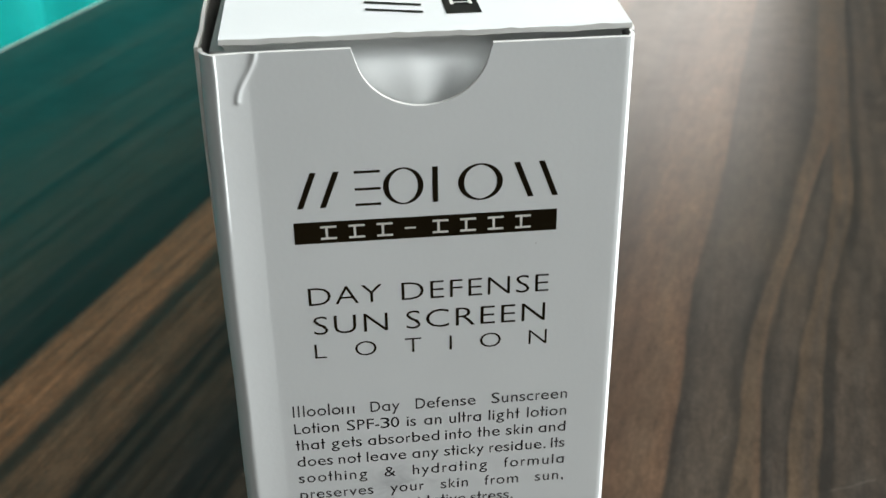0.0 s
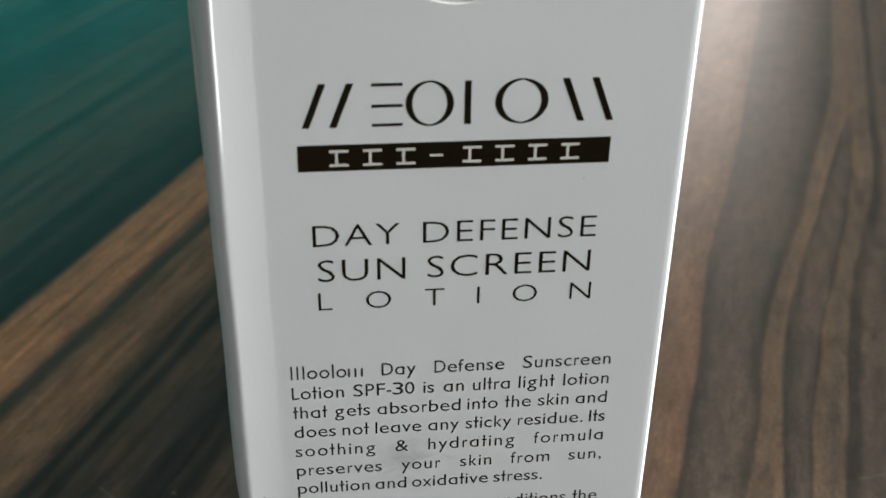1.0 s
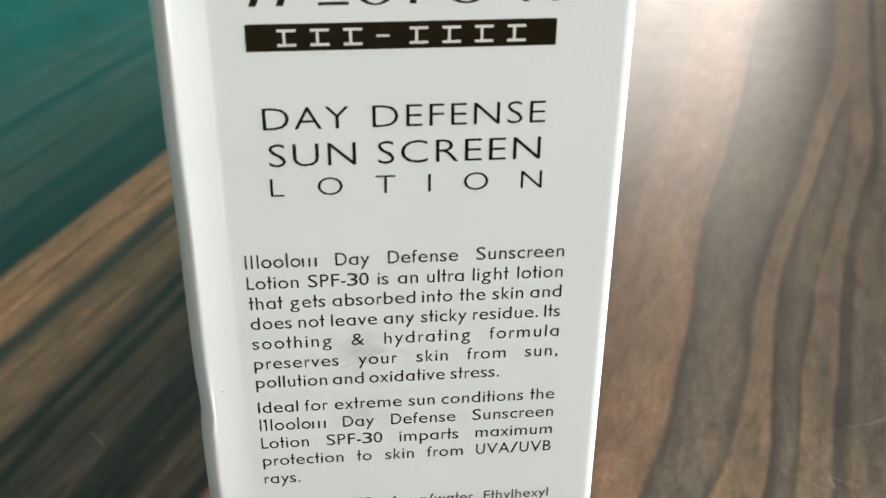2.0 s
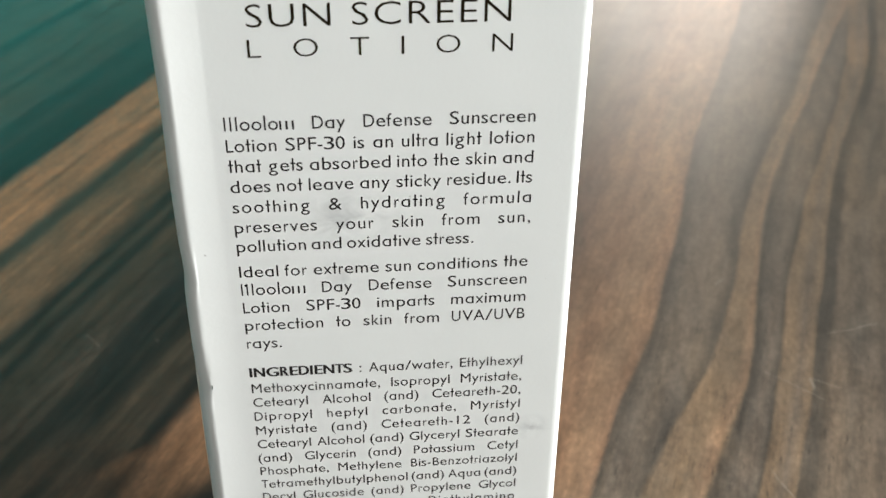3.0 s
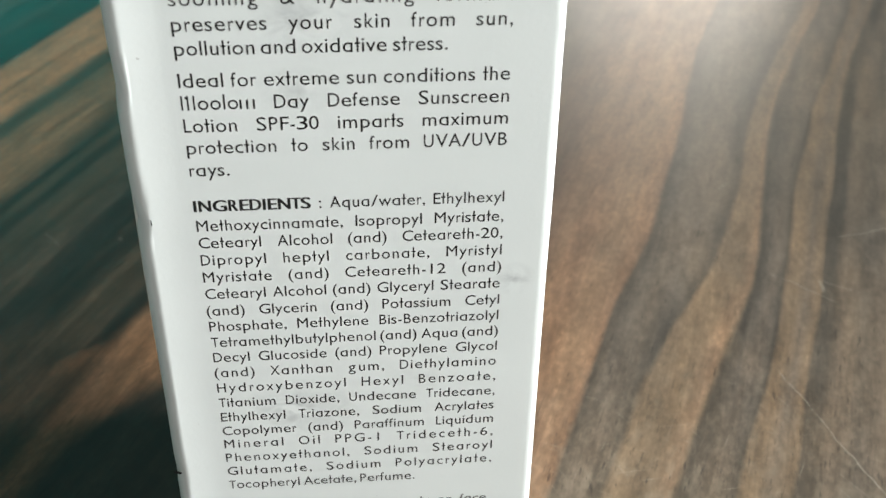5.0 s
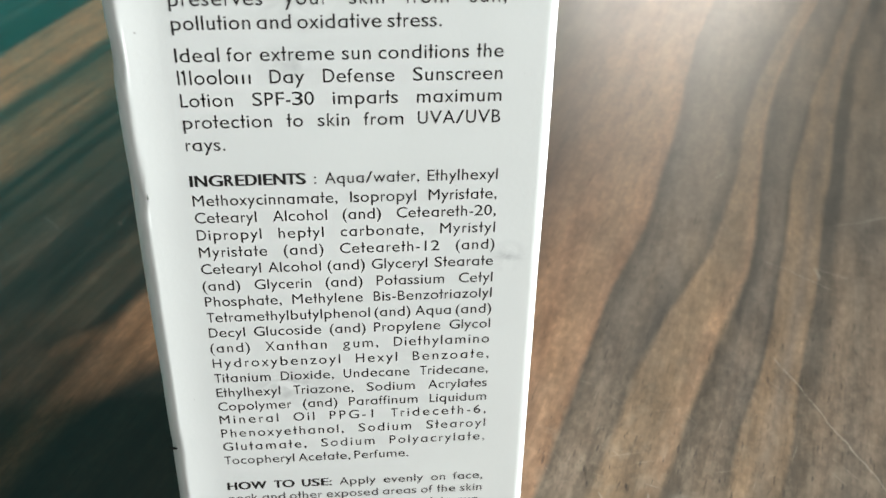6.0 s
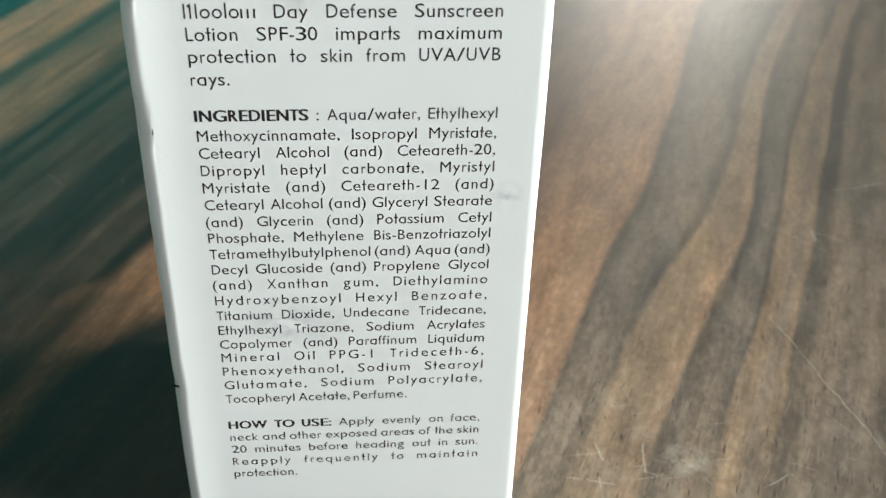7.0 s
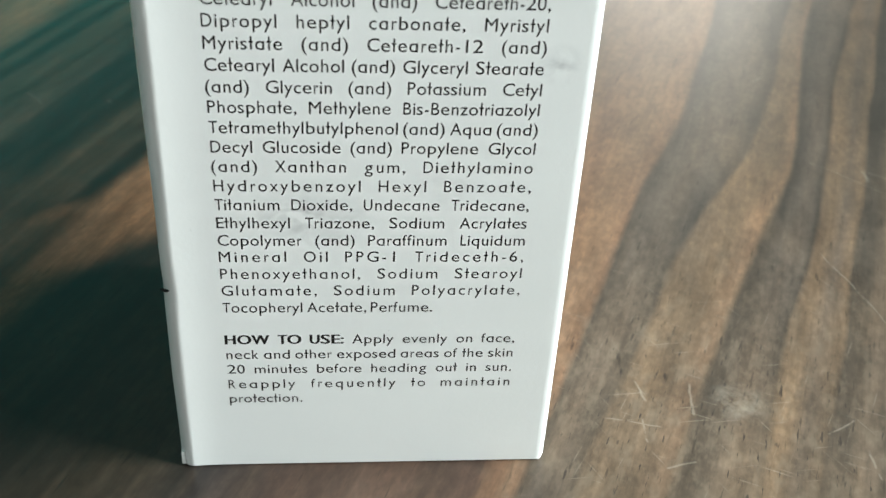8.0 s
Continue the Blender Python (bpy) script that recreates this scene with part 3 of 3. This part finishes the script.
PARAGRAPHS = [
    (0.185, [
        ("# Day Defense Sunscreen", 11.14, ""), ("Lotion SPF-30 is an ultra light lotion", 10.855, ""), ("that gets absorbed into the skin and", 10.575, ""),
        ("does not leave any sticky residue. Its", 10.29, ""), ("soothing & hydrating formula", 10.0, ""), ("preserves your skin from sun,", 9.705, ""),
        ("pollution and oxidative stress.", 9.42, "end"), ("Ideal for extreme sun conditions the", 9.03, ""), ("# Day Defense Sunscreen", 8.745, ""),
        ("Lotion SPF-30 imparts maximum", 8.46, ""), ("protection to skin from UVA/UVB", 8.175, ""), ("rays.", 7.875, "end")]),
    (0.168, [
        ("INGREDIENTS : Aqua/water, Ethylhexyl", 7.38, "bold"), ("Methoxycinnamate, Isopropyl Myristate,", 7.10, ""), ("Cetearyl Alcohol (and) Ceteareth-20,", 6.85, ""),
        ("Dipropyl heptyl carbonate, Myristyl", 6.595, ""), ("Myristate (and) Ceteareth-12 (and)", 6.335, ""), ("Cetearyl Alcohol (and) Glyceryl Stearate", 6.075, ""),
        ("(and) Glycerin (and) Potassium Cetyl", 5.81, ""), ("Phosphate, Methylene Bis-Benzotriazolyl", 5.555, ""), ("Tetramethylbutylphenol (and) Aqua (and)", 5.295, ""),
        ("Decyl Glucoside (and) Propylene Glycol", 5.04, ""), ("(and) Xanthan gum, Diethylamino", 4.78, ""), ("Hydroxybenzoyl Hexyl Benzoate,", 4.515, ""),
        ("Titanium Dioxide, Undecane Tridecane,", 4.25, ""), ("Ethylhexyl Triazone, Sodium Acrylates", 3.99, ""), ("Copolymer (and) Paraffinum Liquidum", 3.735, ""),
        ("Mineral Oil PPG-1 Trideceth-6,", 3.49, ""), ("Phenoxyethanol, Sodium Stearoyl", 3.23, ""), ("Glutamate, Sodium Polyacrylate,", 2.97, ""),
        ("Tocopheryl Acetate, Perfume.", 2.70, "end")]),
    (0.160, [
        ("HOW TO USE: Apply evenly on face,", 2.18, "bold3"), ("neck and other exposed areas of the skin", 1.93, ""), ("20 minutes before heading out in sun.", 1.68, ""),
        ("Reapply frequently to maintain", 1.42, ""), ("protection.", 1.165, "end")]),
]


def logo(parent, to_world, name):
    """The maker's mark as plain shapes: a row of dark strokes and rings over a dark band with pale blocks. Drawn 3.3 wide from 0, in centimetres."""
    def shape(points):
        bm = bmesh.new()
        bm.faces.new([bm.verts.new(to_world(x, z, 0)) for x, z in points])
        return bm

    def ring(cx, cz, rx, rz, thick, a0=0, a1=360):
        bm = bmesh.new()
        steps = [radians(a) for a in np.linspace(a0, a1, 41)]
        pairs = []
        for a in steps:
            t = thick * (0.35 + 0.65 * abs(math.cos(a)))
            pairs.append([bm.verts.new(to_world(cx + (rx - k * t) * math.cos(a), cz + (rz - k * t * 0.7) * math.sin(a), 0)) for k in (0, 1)])
        for p, q in zip(pairs, pairs[1:]):
            bm.faces.new((p[0], q[0], q[1], p[1]))
        return bm

    marks = []
    for x in (0.06, 0.34):
        marks.append(shape([(x, 0.49), (x + 0.075, 0.49), (x + 0.26, 0.97), (x + 0.185, 0.97)]))
    for z in (0.49, 0.70, 0.93):
        marks.append(shape([(0.78, z), (1.10, z), (1.10, z + 0.035), (0.78, z + 0.035)]))
    marks += [ring(1.38, 0.73, 0.25, 0.25, 0.07), shape([(1.74, 0.49), (1.81, 0.49), (1.81, 0.97), (1.74, 0.97)]), ring(2.34, 0.73, 0.28, 0.25, 0.075)]
    for x in (2.74, 3.05):
        marks.append(shape([(x + 0.20, 0.49), (x + 0.275, 0.49), (x + 0.09, 0.97), (x + 0.015, 0.97)]))
    for bm in marks:
        part("logo_stroke", bm, FOIL, parent)
    part(name, shape([(0, 0), (3.32, 0), (3.32, 0.30), (0, 0.30)]), FOIL, parent, "dark gold foil band with pale blocks")
    for n in range(8):
        x = 0.33 + n * 0.351
        w, z0, z1 = (0.14, 0.135, 0.16) if n == 3 else (0.20, 0.05, 0.24)
        bm = bmesh.new()
        t = 0.03
        pieces = [[(x, z0), (x + w, z0), (x + w, z1), (x, z1)]] if n == 3 else [
            [(x, z0), (x + w, z0), (x + w, z0 + t), (x, z0 + t)], [(x, z1 - t), (x + w, z1 - t), (x + w, z1), (x, z1)], [(x + 0.06, z0 + t), (x + 0.06 + t, z0 + t), (x + 0.06 + t, z1 - t), (x + 0.06, z1 - t)]]
        for some in pieces:
            bm.faces.new([bm.verts.new(to_world(px, pz, 1)) for px, pz in some])
        part("band_block", bm, CREAM, parent)


def build_carton():
    carton = new("carton")
    carton.matrix_world = pose(0, 0, TOP + 0.0002)
    tagged(carton, "tall white paperboard sunscreen carton with black print, slightly dented", "box")
    mats = (BOARD, RAW, INSIDE)
    front, right, back, left = outline()
    zs = np.unique(np.concatenate([np.linspace(0, 14.5, 59), np.linspace(14.5, 15.5, 9), np.linspace(15.5, TALL, 44)]))
    face = part("front_panel", sheet(front, zs, True), mats, carton, "white printed front panel with a thumb notch and a crease")
    coarse = np.linspace(0, TALL, 24)
    for name, run in (("side_panel", right), ("back_panel", back), ("side_panel", left)):
        part(name, sheet(run, coarse), mats, carton)
    part("bottom_panel", slab(bmesh.new(), (-2.44 * CM, 0.06 * CM, 0.0), (2.44 * CM, 4.94 * CM, 0.05 * CM)), BOARD, carton)
    part("corner_lip", slab(bmesh.new(), (-2.595 * CM, 0.02 * CM, 0.0), (-2.535 * CM, 0.11 * CM, 0.23 * CM), 0.012 * CM), BOARD, carton, "small frayed lip of board at the bottom corner")
    # lid: hinged at the back, its front edge a little proud, tucked in behind the front panel
    profile = [(4.95, 16.25), (4.0, 16.37), (2.8, 16.43), (1.6, 16.45), (0.7, 16.445), (0.30, 16.435), (0.17, 16.43), (0.14, 16.418), (0.135, 16.355), (0.30, 16.31), (0.36, 16.24),
               (0.31, 16.12), (0.20, 16.0), (0.17, 15.7), (0.22, 15.0), (0.26, 14.7)]
    widths = [(-2.36, 2.50), (-2.36, 2.56), (-2.36, 2.60), (-2.35, 2.57), (-2.34, 2.52), (-2.34, 2.51), (-2.34, 2.515), (-2.34, 2.515), (-2.34, 2.515), (-2.34, 2.50), (-2.3, 2.46),
              (-2.28, 2.44), (-2.26, 2.42), (-2.0, 2.1), (-1.8, 1.9), (-1.4, 1.5)]
    lid = part("lid", bent_strip(profile[:10], lambda k: widths[k], 0.045, 0.0, 7), mats, carton, "white tuck lid, its front edge worn")
    part("tuck_flap", bent_strip(profile[9:], lambda k: widths[9 + k], 0.045, 0.19), mats, lid)
    for side in (-1, 1):
        bm = slab(bmesh.new(), (min(side * 2.49, side * 0.3) * CM, 0.46 * CM, 16.15 * CM), (max(side * 2.49, side * 0.3) * CM, 4.6 * CM, 16.19 * CM))
        part("dust_flap", bm, BOARD, carton)
    logo(face, lambda x, z, k: Vector(((-1.65 + x) * CM, -(PROUD + 0.001 * k) * CM, (13.79 + z) * CM)), "logo_band")
    logo(lid, lambda x, z, k: Vector(((0.80 - 1.45 * z) * CM, (0.72 + x * 1.10) * CM, (16.452 + 0.004 * k + 0.012 * math.sin(math.pi * min(1.0, x / 3.32))) * CM)), "logo_band")
    # the product's title, thin dark capitals
    for text, x0, x1, z, cap, gap in (("DAY DEFENSE", -1.535, 1.60, 12.885, 0.285, 0.255), ("SUN SCREEN", -1.495, 1.565, 12.44, 0.30, 0.245), ("L O T I O N", -1.505, 1.60, 12.07, 0.245, 0)):
        total = bmesh.new()
        made = [glyphs(word, cap, -0.004, 1.08) for word in text.split()]
        if gap:
            stretch = (x1 - x0 - gap) / sum(w for _, w in made)
        else:
            stretch, gap = 1.2, (x1 - x0 - 1.2 * sum(w for _, w in made)) / (len(made) - 1)
        x = x0
        for bm, wide in made:
            join(total, stand(bm, x, z, stretch))
            x += wide * stretch + gap
        part("title_line", total, FOIL, face, "thin dark foil capital lettering")
    for cap, lines in PARAGRAPHS:
        stretch = min((3.785 - 0.31 * cap / 0.70 * text.count(" ")) / sum(set_word(word, cap, 1.0, 0.0, False)[1] for word in text.split()) for text, z, how in lines if not how and "#" not in text)
        for text, z, how in lines:
            set_line(text, z, cap, -1.865, 1.92, face, stretch, how != "end", {"bold": 1, "bold3": 3}.get(how, 0))
    # small marks: a torn nick on the left fold and two specks
    for name, x, z, wide, tall, out in (("torn_nick", -2.575, 3.02, 0.06, 0.028, -0.05), ("speck", -2.44, 15.47, 0.016, 0.016, 0.03), ("speck", -1.80, 8.90, 0.018, 0.018, PROUD)):
        bm = bmesh.new()
        ring = [bm.verts.new(((x + wide * math.cos(a) * (1 + 0.2 * math.sin(3 * a))) * CM, -out * CM - (0.3 * wide * math.cos(a) * CM if name == "torn_nick" else 0), (z + tall * math.sin(a)) * CM)) for a in np.linspace(0, 2 * math.pi, 11)[:-1]]
        bm.faces.new(ring)
        part(name, bm, INK, face)
    return carton


build_carton()
